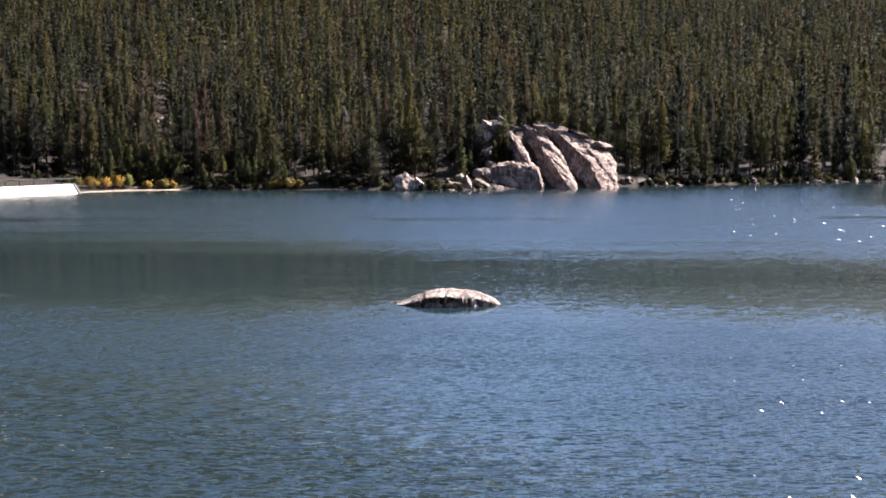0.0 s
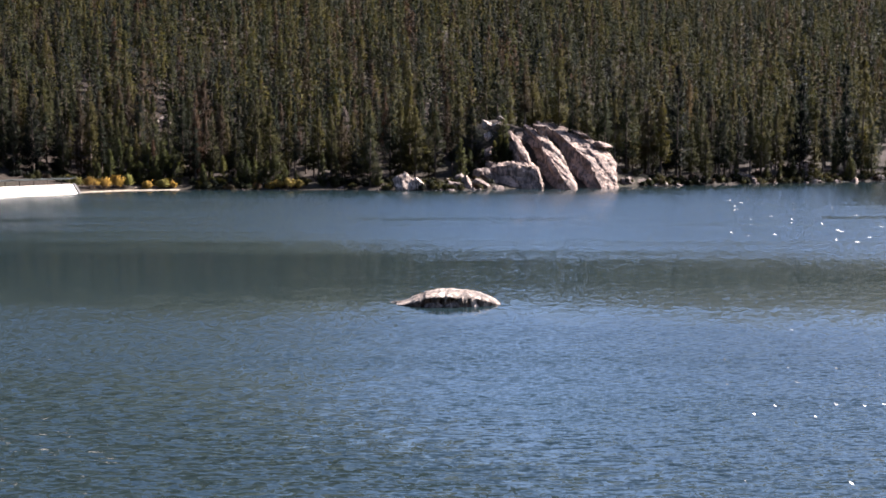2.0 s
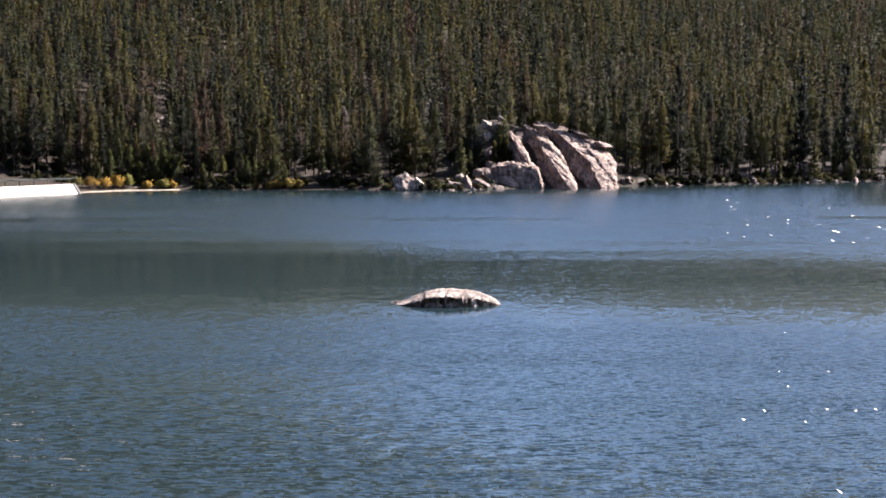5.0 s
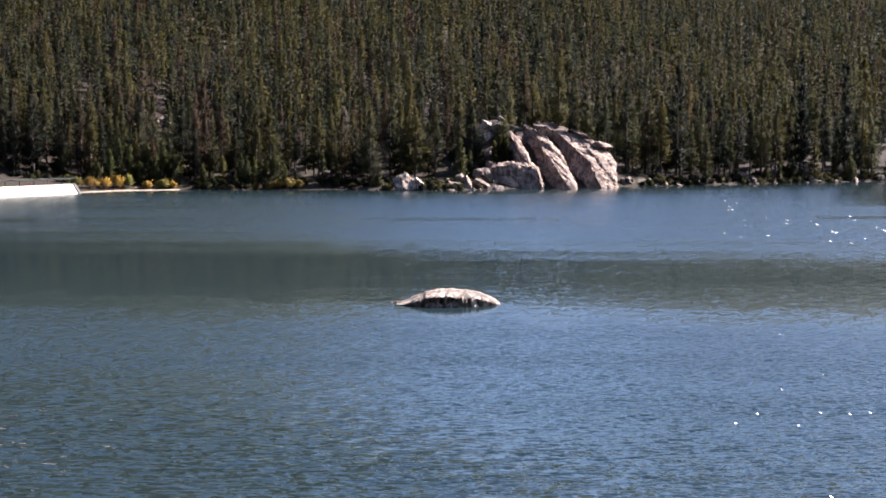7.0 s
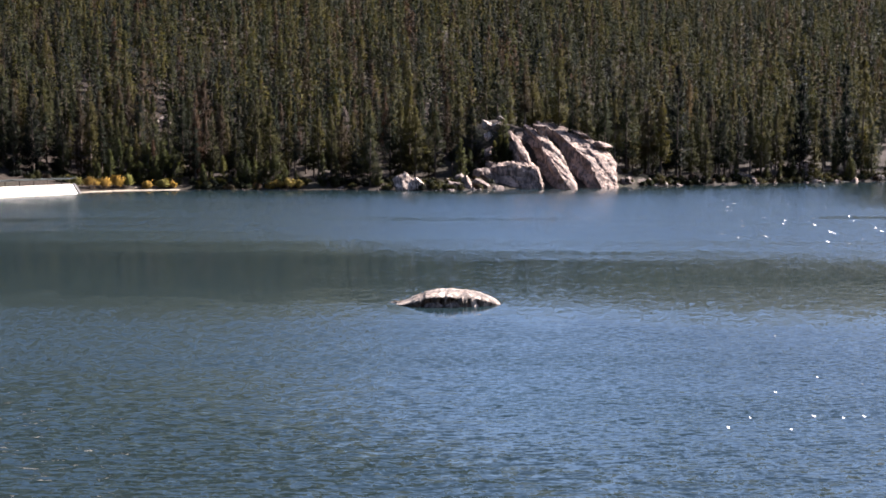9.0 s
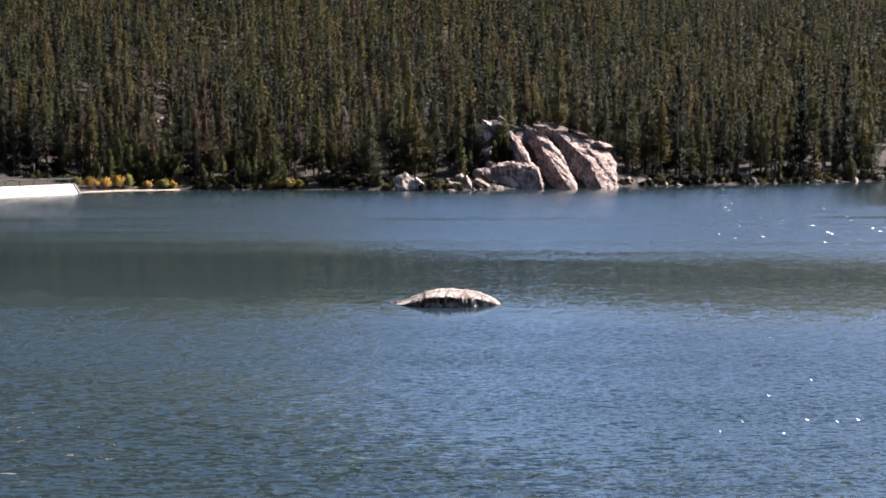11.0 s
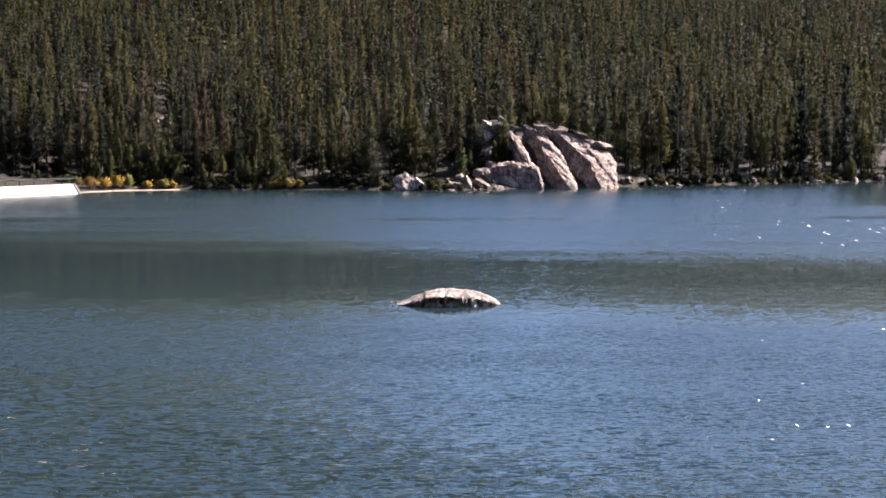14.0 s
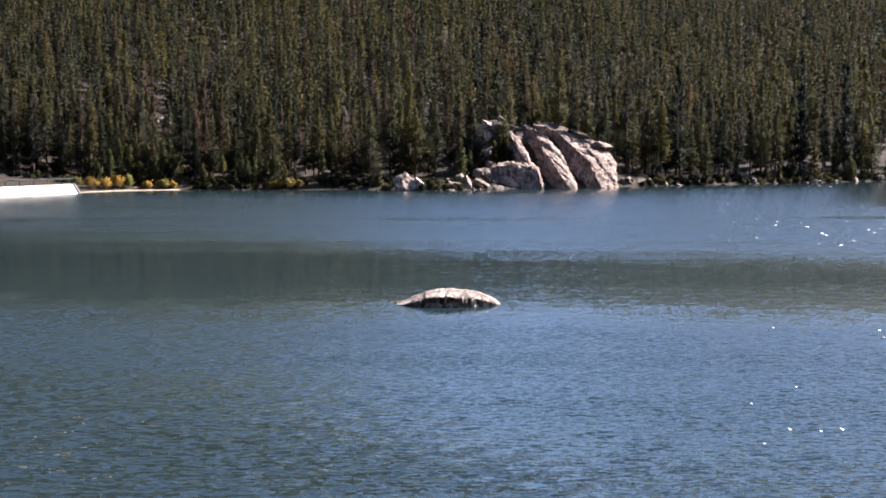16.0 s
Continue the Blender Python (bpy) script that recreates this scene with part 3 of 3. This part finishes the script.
def rib_bmesh(seed, crest, left, right, back=7.5, rough=0.4, bulge=(0.5, 0.3, 0.0), close=0.5):
    """A slab of a rock face: a crest line with a steep flank on one side and a broad face on the other."""
    bm = bmesh.new()
    pts = [Vector(p) for p in crest]
    cum = [0.0]
    for a, b in zip(pts, pts[1:]):
        cum.append(cum[-1] + (b - a).length)
    rings, steps = [], 80
    for i in range(steps):
        s = cum[-1] * i / (steps - 1)
        j = max(k for k in range(len(cum) - 1) if cum[k] <= s + 1e-6)
        c = pts[j].lerp(pts[j + 1], (s - cum[j]) / (cum[j + 1] - cum[j]))
        L, Rr = Vector(left), Vector(right)
        taper = (0.55 + 0.45 * min(1.0, i / 14)) * (1.0 - (1.0 - close) * max(0.0, (i / steps - 0.6) / 0.4))
        corners = [c + L * taper, c + L * taper * 0.5 + Vector(bulge), c, c + Rr * 0.5 * taper + Vector((0.1, -0.2, 0.35)), c + Rr * taper,
                   c + Rr * taper + Vector((0.4, 1.6, -2.2)), c + Vector((0.5, back, -2.5)), c + L * taper + Vector((-0.2, back * 0.7, -2.0))]
        ring = []
        for a, b in zip(corners, corners[1:] + corners[:1]):
            for k in range(9):
                ring.append(bm.verts.new(a.lerp(b, k / 9)))
        rings.append(ring)
    n = len(rings[0])
    for a, b in zip(rings, rings[1:]):
        for k in range(n):
            bm.faces.new((a[k], b[k], b[(k + 1) % n], a[(k + 1) % n]))
    for ring in (rings[0], rings[-1][::-1]):
        mid = bm.verts.new(sum((v.co for v in ring), Vector()) / n)
        for k in range(n):
            bm.faces.new((ring[k], ring[(k + 1) % n], mid))
    bmesh.ops.recalc_face_normals(bm, faces=bm.faces)
    bm.normal_update()
    for v in bm.verts:
        q = v.co * 0.45 + Vector((seed * 5.1, 0, 0))
        ridge = 0.5 - abs(noise.noise(q * 0.9))
        dip = Vector((0.5, -0.6, -0.62))
        lie = q - dip * (q.dot(dip) * 0.78)
        v.co += v.normal * rough * (noise.fractal(q * 1.6, 0.9, 2.1, 5) * 0.7 + ridge * 0.7 + 1.3 * blocky(lie * 1.0))
    return bm


def moved(bm, m):
    bm.transform(m)
    return bm


outcrop = tagged(new("rock_outcrop"), "pinkish granite outcrop with slanting slabs rising from the shore", "rock outcrop")
part("slab", rib_bmesh(1, [(18.2, 259, 12.2), (19.5, 256, 10.4), (21.2, 251, 7.2), (23.0, 247, 3.9), (25.5, 241, -0.4)], (-0.4, -0.3, -4.4), (3.1, 1.2, -0.7)), GRANITE, outcrop)
part("slab", rib_bmesh(2, [(20.1, 262, 13.4), (24.0, 258, 11.3), (26.3, 255, 9.2), (29.5, 251, 6.0), (32.4, 246, -0.5)], (-0.6, -0.5, -4.9), (6.6, 4.8, -0.5)), GRANITE, outcrop)
part("slab", rib_bmesh(3, [(13.6, 254, 11.4), (15.0, 251, 8.6), (17.1, 249, 5.1)], (-0.3, -0.2, -3.0), (1.7, 0.8, -0.4), 5.0, 0.3), GRANITE, outcrop)
part("slab", rib_bmesh(4, [(9.4, 247.5, 3.6), (11.0, 247, 4.4), (13.8, 246.5, 4.75), (17.6, 246, 4.5), (19.0, 245.4, 3.6), (20.0, 244.2, 0.2)], (-0.5, -1.4, -5.0), (0.5, 3.0, 0.5), 4.0, 0.35, (0.0, 0.5, 0.2), 0.8), GRANITE, outcrop)
part("slab", rib_bmesh(5, [(17.0, 259.5, 12.9), (18.6, 257, 11.3), (20.4, 254, 9.4)], (-0.3, -0.2, -2.6), (1.5, 0.8, -0.3), 5.0, 0.3), GRANITE, outcrop)
for seed, where, size, turn in ((31, (11.4, 256.5, 12.4), (2.0, 1.6, 1.6), (0, 25, 10)), (42, (9.4, 256.2, 12.9), (1.5, 1.3, 1.3), (0, 35, 40)), (43, (12.2, 257.0, 14.0), (1.6, 1.2, 0.9), (0, 10, 80)), (44, (9.4, 255.6, 10.6), (1.6, 1.4, 1.2), (0, 20, 10)), (32, (29.6, 258.5, 10.6), (2.4, 1.5, 0.7), (0, 26, 0)),
                                (33, (33.5, 257, 8.6), (3.2, 2.0, 0.9), (0, 18, 10)), (34, (34.6, 256.0, 2.6), (2.6, 3.2, 3.8), (0, 30, 20)),
                                (35, (16.0, 258.0, 10.0), (2.6, 2.0, 2.4), (0, 30, 0)), (36, (9.0, 254.5, 6.6), (2.2, 2.0, 2.2), (0, 20, 0)),
                                (37, (4.9, 240, 0.9), (1.3, 1.4, 2.3), (0, -24, 0)), (38, (9.8, 249.5, 4.3), (1.6, 1.4, 1.6), (0, 15, 0)),
                                (39, (6.9, 246, 3.2), (1.5, 1.2, 1.4), (0, 30, 0)), (40, (3.4, 243, 2.0), (1.8, 1.4, 1.6), (0, 0, 0)),
                                (41, (20.5, 257, 12.0), (2.4, 1.6, 1.5), (0, 20, 0)), (45, (6.6, 243.0, 0.6), (3.0, 2.6, 1.7), (0, 8, 10)), (46, (9.0, 247.5, 2.2), (2.4, 2.4, 2.0), (0, 14, 60)), (47, (2.0, 239.5, 0.4), (2.4, 2.2, 1.3), (0, 10, 30)), (48, (39.0, 257.5, 0.8), (2.6, 2.4, 1.6), (0, 10, 0)), (49, (42.5, 258.5, 0.8), (2.2, 2.0, 1.2), (0, 0, 50))):
    # top blocks paler as if sunlit, rubble darker: light put into the rock colour
    part("block", moved(rock_bmesh(seed, size, 14, 0.10), pose(*where, *turn)), DARK_GRANITE if seed > 44 or 38 <= seed <= 40 else PALE_GRANITE if seed in (31, 42, 43, 44) else GRANITE, outcrop)


# the low rock out in the lake
islet = tagged(new("lake_boulder"), "low pale cracked granite boulder standing out of the lake", "rock")
def hump_bmesh():
    """A long whale-backed rock: low nose on one end, blunt slope on the other, steep sides, split by slanting clefts."""
    bm = bmesh.new()
    xs = [-3.1, -2.5, -1.9, -1.2, -0.5, 0.4, 1.4, 2.3, 3.1, 3.6]
    tops = [0.02, 0.16, 0.45, 0.74, 0.90, 0.93, 0.86, 0.68, 0.38, 0.02]
    rows = []
    for i in range(131):
        x = -3.1 + 6.7 * i / 130
        top = float(np.interp(x, xs, tops))
        deep = 0.25 + 1.5 * math.sqrt(max(0.0, 1 - ((x - 0.25) / 3.45) ** 2))
        row = []
        for k in range(49):
            a = math.pi * k / 48
            y = -math.cos(a) * deep
            z = top * math.sin(a) ** 0.30 if 0 < k < 48 else -0.5
            row.append(bm.verts.new((x, y - ((0.62 if x < 1.2 else 0.3) * z if k < 24 else 0.0), z)))
        rows.append(row)
    for a, b in zip(rows, rows[1:]):
        for k in range(48):
            bm.faces.new((a[k], b[k], b[k + 1], a[k + 1]))
    bm.normal_update()
    for v in bm.verts:
        q = v.co
        lie = Vector((q.x * 0.75 + q.z * 0.7, q.y * 0.45 + 4.0, q.z * 0.4))
        push = 0.10 * noise.fractal(q * 1.5, 0.9, 2.1, 5) + 0.26 * (0.22 - abs(noise.noise(lie * 1.0))) + 0.16 * (0.2 - abs(noise.noise(lie * 2.9)))
        for x0, lean, wide, deep in ((-1.5, 0.9, 0.20, 0.25), (-0.75, -0.9, 0.13, 0.34), (-0.05, -0.8, 0.17, 0.55), (0.85, -0.9, 0.40, 0.85), (1.75, -0.7, 0.12, 0.34), (2.4, -0.8, 0.09, 0.26)):
            off = q.x - x0 - lean * (0.7 - q.z) + 0.3 * noise.noise(q * 1.6)
            push -= deep * math.exp(-(off / wide) ** 2) * (1.0 if q.y < 0.3 else 0.4)
        v.co += v.normal * push * min(1.0, max(0.15, q.z + 0.5)) * (1.0 - 0.85 * max(0.0, v.normal.z))
    return bm


part("hump", moved(hump_bmesh(), pose(0.1, 78.6, 0)), ISLET_GRANITE, islet)
for seed, where, size, turn in ((53, (0.75, 77.15, -0.02), (0.75, 0.5, 0.55), (8, 0, 20)), (55, (-2.95, 78.9, -0.03), (0.8, 0.4, 0.2), (0, -6, 0)),
                                (56, (1.9, 77.4, -0.05), (0.7, 0.5, 0.4), (0, 12, 30)), (57, (-0.5, 77.1, -0.1), (0.9, 0.5, 0.55), (0, 0, 10))):
    part("block", moved(rock_bmesh(seed, size, 8, 0.075, 1.7), pose(*where, *turn)), ISLET_GRANITE, islet)


def boulder(seed, x, y, z, size, turn, label, mat, group=""):
    ob = part("boulder", moved(rock_bmesh(seed, size, 9, 0.14, detail=3), pose(0, 0, 0, *turn)), mat, None)
    ob.location = (x, y, z)
    return tagged(ob, label, "boulder", group)


big = "striped pale granite boulder at the water's edge"
boulder(61, -7.6, 237.0, 1.5, (2.7, 1.9, 2.2), (0, 32, 0), big, STRIPED_GRANITE)
boulder(62, -5.2, 237.0, 1.2, (1.7, 1.5, 2.4), (0, 30, 20), big, STRIPED_GRANITE)
for k, (x, y, s) in enumerate(((98.3, 328, 1.7), (97.0, 327, 0.9), (90.2, 297, 0.7), (86.2, 286, 0.9), (84.0, 279.5, 1.1), (85.2, 278, 0.9), (83.6, 277, 0.8),
                               (78.5, 312, 1.2), (76.4, 311, 0.7), (-60.0, 237.4, 0.45), (55.4, 261.8, 0.7), (84.6, 275.6, 1.0), (102.0, 284.5, 1.3), (46.8, 257.3, 0.9), (100.3, 284.2, 0.8), (-68.0, 298, 1.3), (-66.2, 297, 1.0), (-69.2, 296, 0.8), (-67.2, 292, 0.7))):
    boulder(70 + k, x, y, ground_at(x, y) + 0.2 * s, (s * 1.3, s, s * 0.7), (0, 10, 37 * k), "sunlit pale granite boulder between the pines", PALE_GRANITE, "slope boulders")
spot = random.Random(9)
for k in range(160):
    bx = spot.choice((spot.uniform(38, 104), spot.uniform(40, 104), spot.uniform(60, 104), spot.uniform(-50, 12), spot.uniform(-3, 13)))
    dd = spot.uniform(-0.5, 1.5) if spot.random() < 0.4 else spot.uniform(1.5, 11)
    by = float(shore_y(bx)) + dd
    s = 0.2 + 0.75 * spot.random() ** 2.2 + (0.15 if bx > 60 else 0.0)
    boulder(100 + k, bx, by, ground_at(bx, by) + 0.12 * s, (s * spot.uniform(0.9, 1.7), s, s * spot.uniform(0.5, 0.9)), (0, spot.uniform(-20, 30), spot.uniform(0, 360)),
            "pale granite boulder on the stony lake shore", PALE_GRANITE if spot.random() < 0.25 else DARK_GRANITE if bx < 14 or spot.random() < 0.4 else GRANITE, "shore boulders")


# ---- the dam at the outlet ----
def sheet_bmesh(corners, n, m, thick, rough=0.0):
    """A slab between four corners, bottom edge first, with thickness below it."""
    bm = bmesh.new()
    a, b, c, d = (Vector(p) for p in corners)
    top, low = [], []
    for j in range(m + 1):
        for i in range(n + 1):
            p = a.lerp(b, i / n).lerp(d.lerp(c, i / n), j / m)
            p.z += rough * noise.noise(p * 0.8)
            top.append(bm.verts.new(p))
            low.append(bm.verts.new(p + Vector((0, 0.3 * thick, -thick))))
    w = n + 1
    for j in range(m):
        for i in range(n):
            k = j * w + i
            bm.faces.new((top[k], top[k + 1], top[k + 1 + w], top[k + w]))
            bm.faces.new((low[k], low[k + w], low[k + 1 + w], low[k + 1]))
    edge = [i for i in range(w)] + [j * w + n for j in range(1, m + 1)] + [m * w + i for i in range(n - 1, -1, -1)] + [j * w for j in range(m - 1, 0, -1)]
    for p, q in zip(edge, edge[1:] + edge[:1]):
        bm.faces.new((top[p], low[p], low[q], top[q]))
    return bm


dam = tagged(new("dam"), "sun-bleached concrete dam apron sloping into the lake", "dam")
A, B = Vector((-76.9, 210.3, -0.3)), Vector((-66.9, 224.0, -0.3))
along = (B - A).normalized()
for k in range(3):
    p, q = B - along * (9.0 * k), B - along * (9.0 * (k + 1) - 0.06)
    up = Vector((-1.4, 4.0, 1.95))
    part("panel", sheet_bmesh((q, p, p + up + (Vector((-1.0, 0, 0)) if k == 0 else Vector()), q + up), 8, 4, 0.5, 0.04), CONCRETE, dam)
part("edge_curb", sheet_bmesh((B + Vector((0.02, 0.02, 0.2)), B + Vector((0.5, 0.3, 0.05)), B + Vector((-1.9, 4.3, 1.95)), B + Vector((-2.38, 4.02, 2.12))), 2, 8, 0.4), JOINT, dam, "dark weathered edge curb")

rail = tagged(new("guard_rail"), "long grey steel guard rail on the dam crest", "guard rail")
for k in range(14):
    p = Vector((-69.5, 230, 0)) - along * (3.0 * k)
    z = ground_at(p.x, p.y) - 0.2
    high = 2.8 - z
    bm = bmesh.new()
    bmesh.ops.create_cube(bm, size=1.0, matrix=Matrix.Translation((p.x, p.y, z + high / 2)) @ Matrix.Diagonal((0.15, 0.15, high, 1)))
    part("post", bm, BARK, rail)
p, q = Vector((-69.3, 229.8, 0)), Vector((-69.3, 229.8, 0)) - along * 40
zp = 2.65
bm = bmesh.new()
ring = [(0, -0.17), (-0.06, -0.09), (0, 0), (-0.06, 0.09), (0, 0.17)]
ends = [[bm.verts.new((e.x, e.y + o - 0.1, zp + h)) for o, h in ring] for e in (p, q)]
for k in range(4):
    bm.faces.new((ends[0][k], ends[0][k + 1], ends[1][k + 1], ends[1][k]))
bmesh.ops.solidify(bm, geom=bm.faces[:], thickness=0.02)
part("beam", bm, RAIL, rail, "ribbed galvanised steel beam")


# ---- shrubs ----
def shrub(seed, x, y, r, h, mat, label, name="willow_bush", stems=26, tufts=9, leaf=0.3):
    rng = np.random.default_rng(seed)
    ob = new(name)
    V, F = [], []
    for _ in range(stems):
        az, lean = rng.uniform(0, 6.28), rng.random() ** 0.6
        tip = np.array([math.cos(az) * r[0] * lean, math.sin(az) * r[1] * lean, h * rng.uniform(0.6, 1.0) * (1 - 0.5 * lean ** 2)])
        for _ in range(tufts):
            p = tip * rng.uniform(0.25, 1.0) ** 0.6 + rng.normal(0, 0.14, 3)
            p[2] = max(p[2], 0.02)
            d, w = rng.normal(0, 1, 3) + [0, 0, 0.5], rng.normal(0, 1, 3)
            d /= np.linalg.norm(d)
            w = np.cross(d, w) / (np.linalg.norm(np.cross(d, w)) + 1e-6)
            L = leaf * rng.uniform(0.6, 1.4)
            k = len(V)
            V += [p, p + d * L * 0.5 + w * L * 0.33, p + d * L, p + d * L * 0.5 - w * L * 0.33]
            F += [(k, k + 1, k + 2), (k, k + 2, k + 3)]
    leaves = mesh_object("leaves", np.array(V), np.array(F), mat)
    give_ways(leaves, crown_ways(np.array(V), h, max(r)))
    leaves.parent = ob
    bm = bmesh.new()
    for _ in range(9):
        az, lean = rng.uniform(0, 6.28), rng.random()
        tip = Vector((math.cos(az) * r[0] * lean * 0.8, math.sin(az) * r[1] * lean * 0.8, h * 0.8))
        q = [bm.verts.new(Vector((0.04 * math.cos(a), 0.04 * math.sin(a), -0.1))) for a in (0, 2.1, 4.2)]
        t = bm.verts.new(tip)
        for k in range(3):
            bm.faces.new((q[k], q[(k + 1) % 3], t))
    part("stems", bm, BARK, ob)
    ob.location = (x, y, ground_at(x, y) - 0.05)
    return tagged(ob, label, "bush")


gold = "golden autumn willow bush on the lake shore"
for k, (x, y, rx, ry, h) in enumerate(((-69.2, 230.2, 1.6, 1.4, 2.0), (-67.2, 231.4, 2.0, 1.5, 2.2), (-65.0, 233.4, 1.9, 1.4, 2.3), (-62.9, 235.6, 1.8, 1.4, 3.0), (-61.3, 237.0, 1.2, 1.1, 2.9),
                                       (-57.8, 238.0, 1.2, 1.0, 1.6), (-54.9, 239.0, 1.7, 1.1, 2.0), (-53.4, 239.6, 1.0, 0.9, 1.5),
                                       (-32.8, 239.4, 1.8, 1.2, 1.8), (-30.6, 239.6, 2.0, 1.2, 2.4), (-28.6, 239.9, 1.2, 1.0, 2.0), (-34.0, 239.2, 0.8, 0.7, 0.9))):
    shrub(200 + k, x, y, (rx, ry), h, WILLOW, gold, stems=60, tufts=11)
shrub(230, 12.4, 251.0, (1.8, 1.4), 2.6, NEEDLES, "green shrub growing on the granite ledge", "ledge_shrub")
shrub(231, 9.6, 249.4, (0.6, 0.5), 0.8, RUSSET, "small orange shrub on the granite ledge", "ledge_shrub", 12)


low = random.Random(12)
for k in range(315):
    x = low.uniform(-54, 104) if k < 40 else low.uniform(-6, 8) if k < 52 else low.uniform(38, 104) if k < 110 else low.uniform(-51, 4)
    y = float(shore_y(x)) + low.uniform(0.3, 6.0)
    if k >= 190:
        x = low.uniform(39, 104)
        y = float(shore_y(x)) + low.uniform(0.2, 2.2)
    # the last ones are added behind the dam to darken ground lying in shadow
    if k >= 260:
        x, y = low.uniform(-98, -70), low.uniform(234, 246)
    if 11 < x < 38:
        continue
    r = low.uniform(0.6, 1.3)
    shrub(300 + k, x, y, (r, r * 0.8), low.uniform(0.6, 1.5), NEEDLES, "low dark green shrub on the lake bank", "shore_shrub", 24, 8, 0.34)


# ---- the strip of pale sand between the dam and the bushes ----
def sand_strip():
    xs = np.linspace(-68.0, -51.5, 40)
    V, F = [], []
    for k, x in enumerate(xs):
        y = float(shore_y(x))
        w = (0.5 + 0.9 * abs(fbm(x * 0.35, 3.0))) * min(1.0, 4 * k / 39, 4 * (39 - k) / 39)
        V += [(x, y - 0.9, -0.2), (x, y - 0.3 - 0.3 * w, 0.06), (x, y + 0.2, 0.10 + 0.06 * w), (x, y + 0.5 + w, 0.16 + 0.10 * w), (x, y + 0.9 + w, 0.02)]
    for k in range(39):
        F += [(5 * k + j, 5 * k + 5 + j, 5 * k + 6 + j, 5 * k + 1 + j) for j in range(4)]
    return tagged(mesh_object("sand_bank", V, F, SAND, True), "narrow strip of pale sand along the water", "beach", kind="structure")


sand_strip()


# ---- driftwood by the dam ----
def log(seed, a, b, r):
    rng = np.random.default_rng(seed)
    a, b = Vector(a), Vector(b)
    ob = part("log", moved(trunk_bmesh(rng, (b - a).length, r, 8, 3), (b - a).to_track_quat("Z", "Y").to_matrix().to_4x4()), DRIFT, None, smooth=True)
    ob.location = a
    return tagged(ob, "bleached fallen log lying on the shore", "log")


log(1, (-77, 240, 2.0), (-70.5, 242, 2.6), 0.22)
log(2, (-74, 239, 1.7), (-71, 241.5, 2.5), 0.16)
log(3, (-35, 240.5, 1.2), (-29, 242.5, 1.9), 0.16)


# ---- movement ----
def motions():
    """The ripples run slowly across the lake towards the near bank."""
    walk(water, [(2.0 * k, pose(-0.22 * 2 * k, -0.30 * 2 * k, 0)) for k in range(9)])


motions()
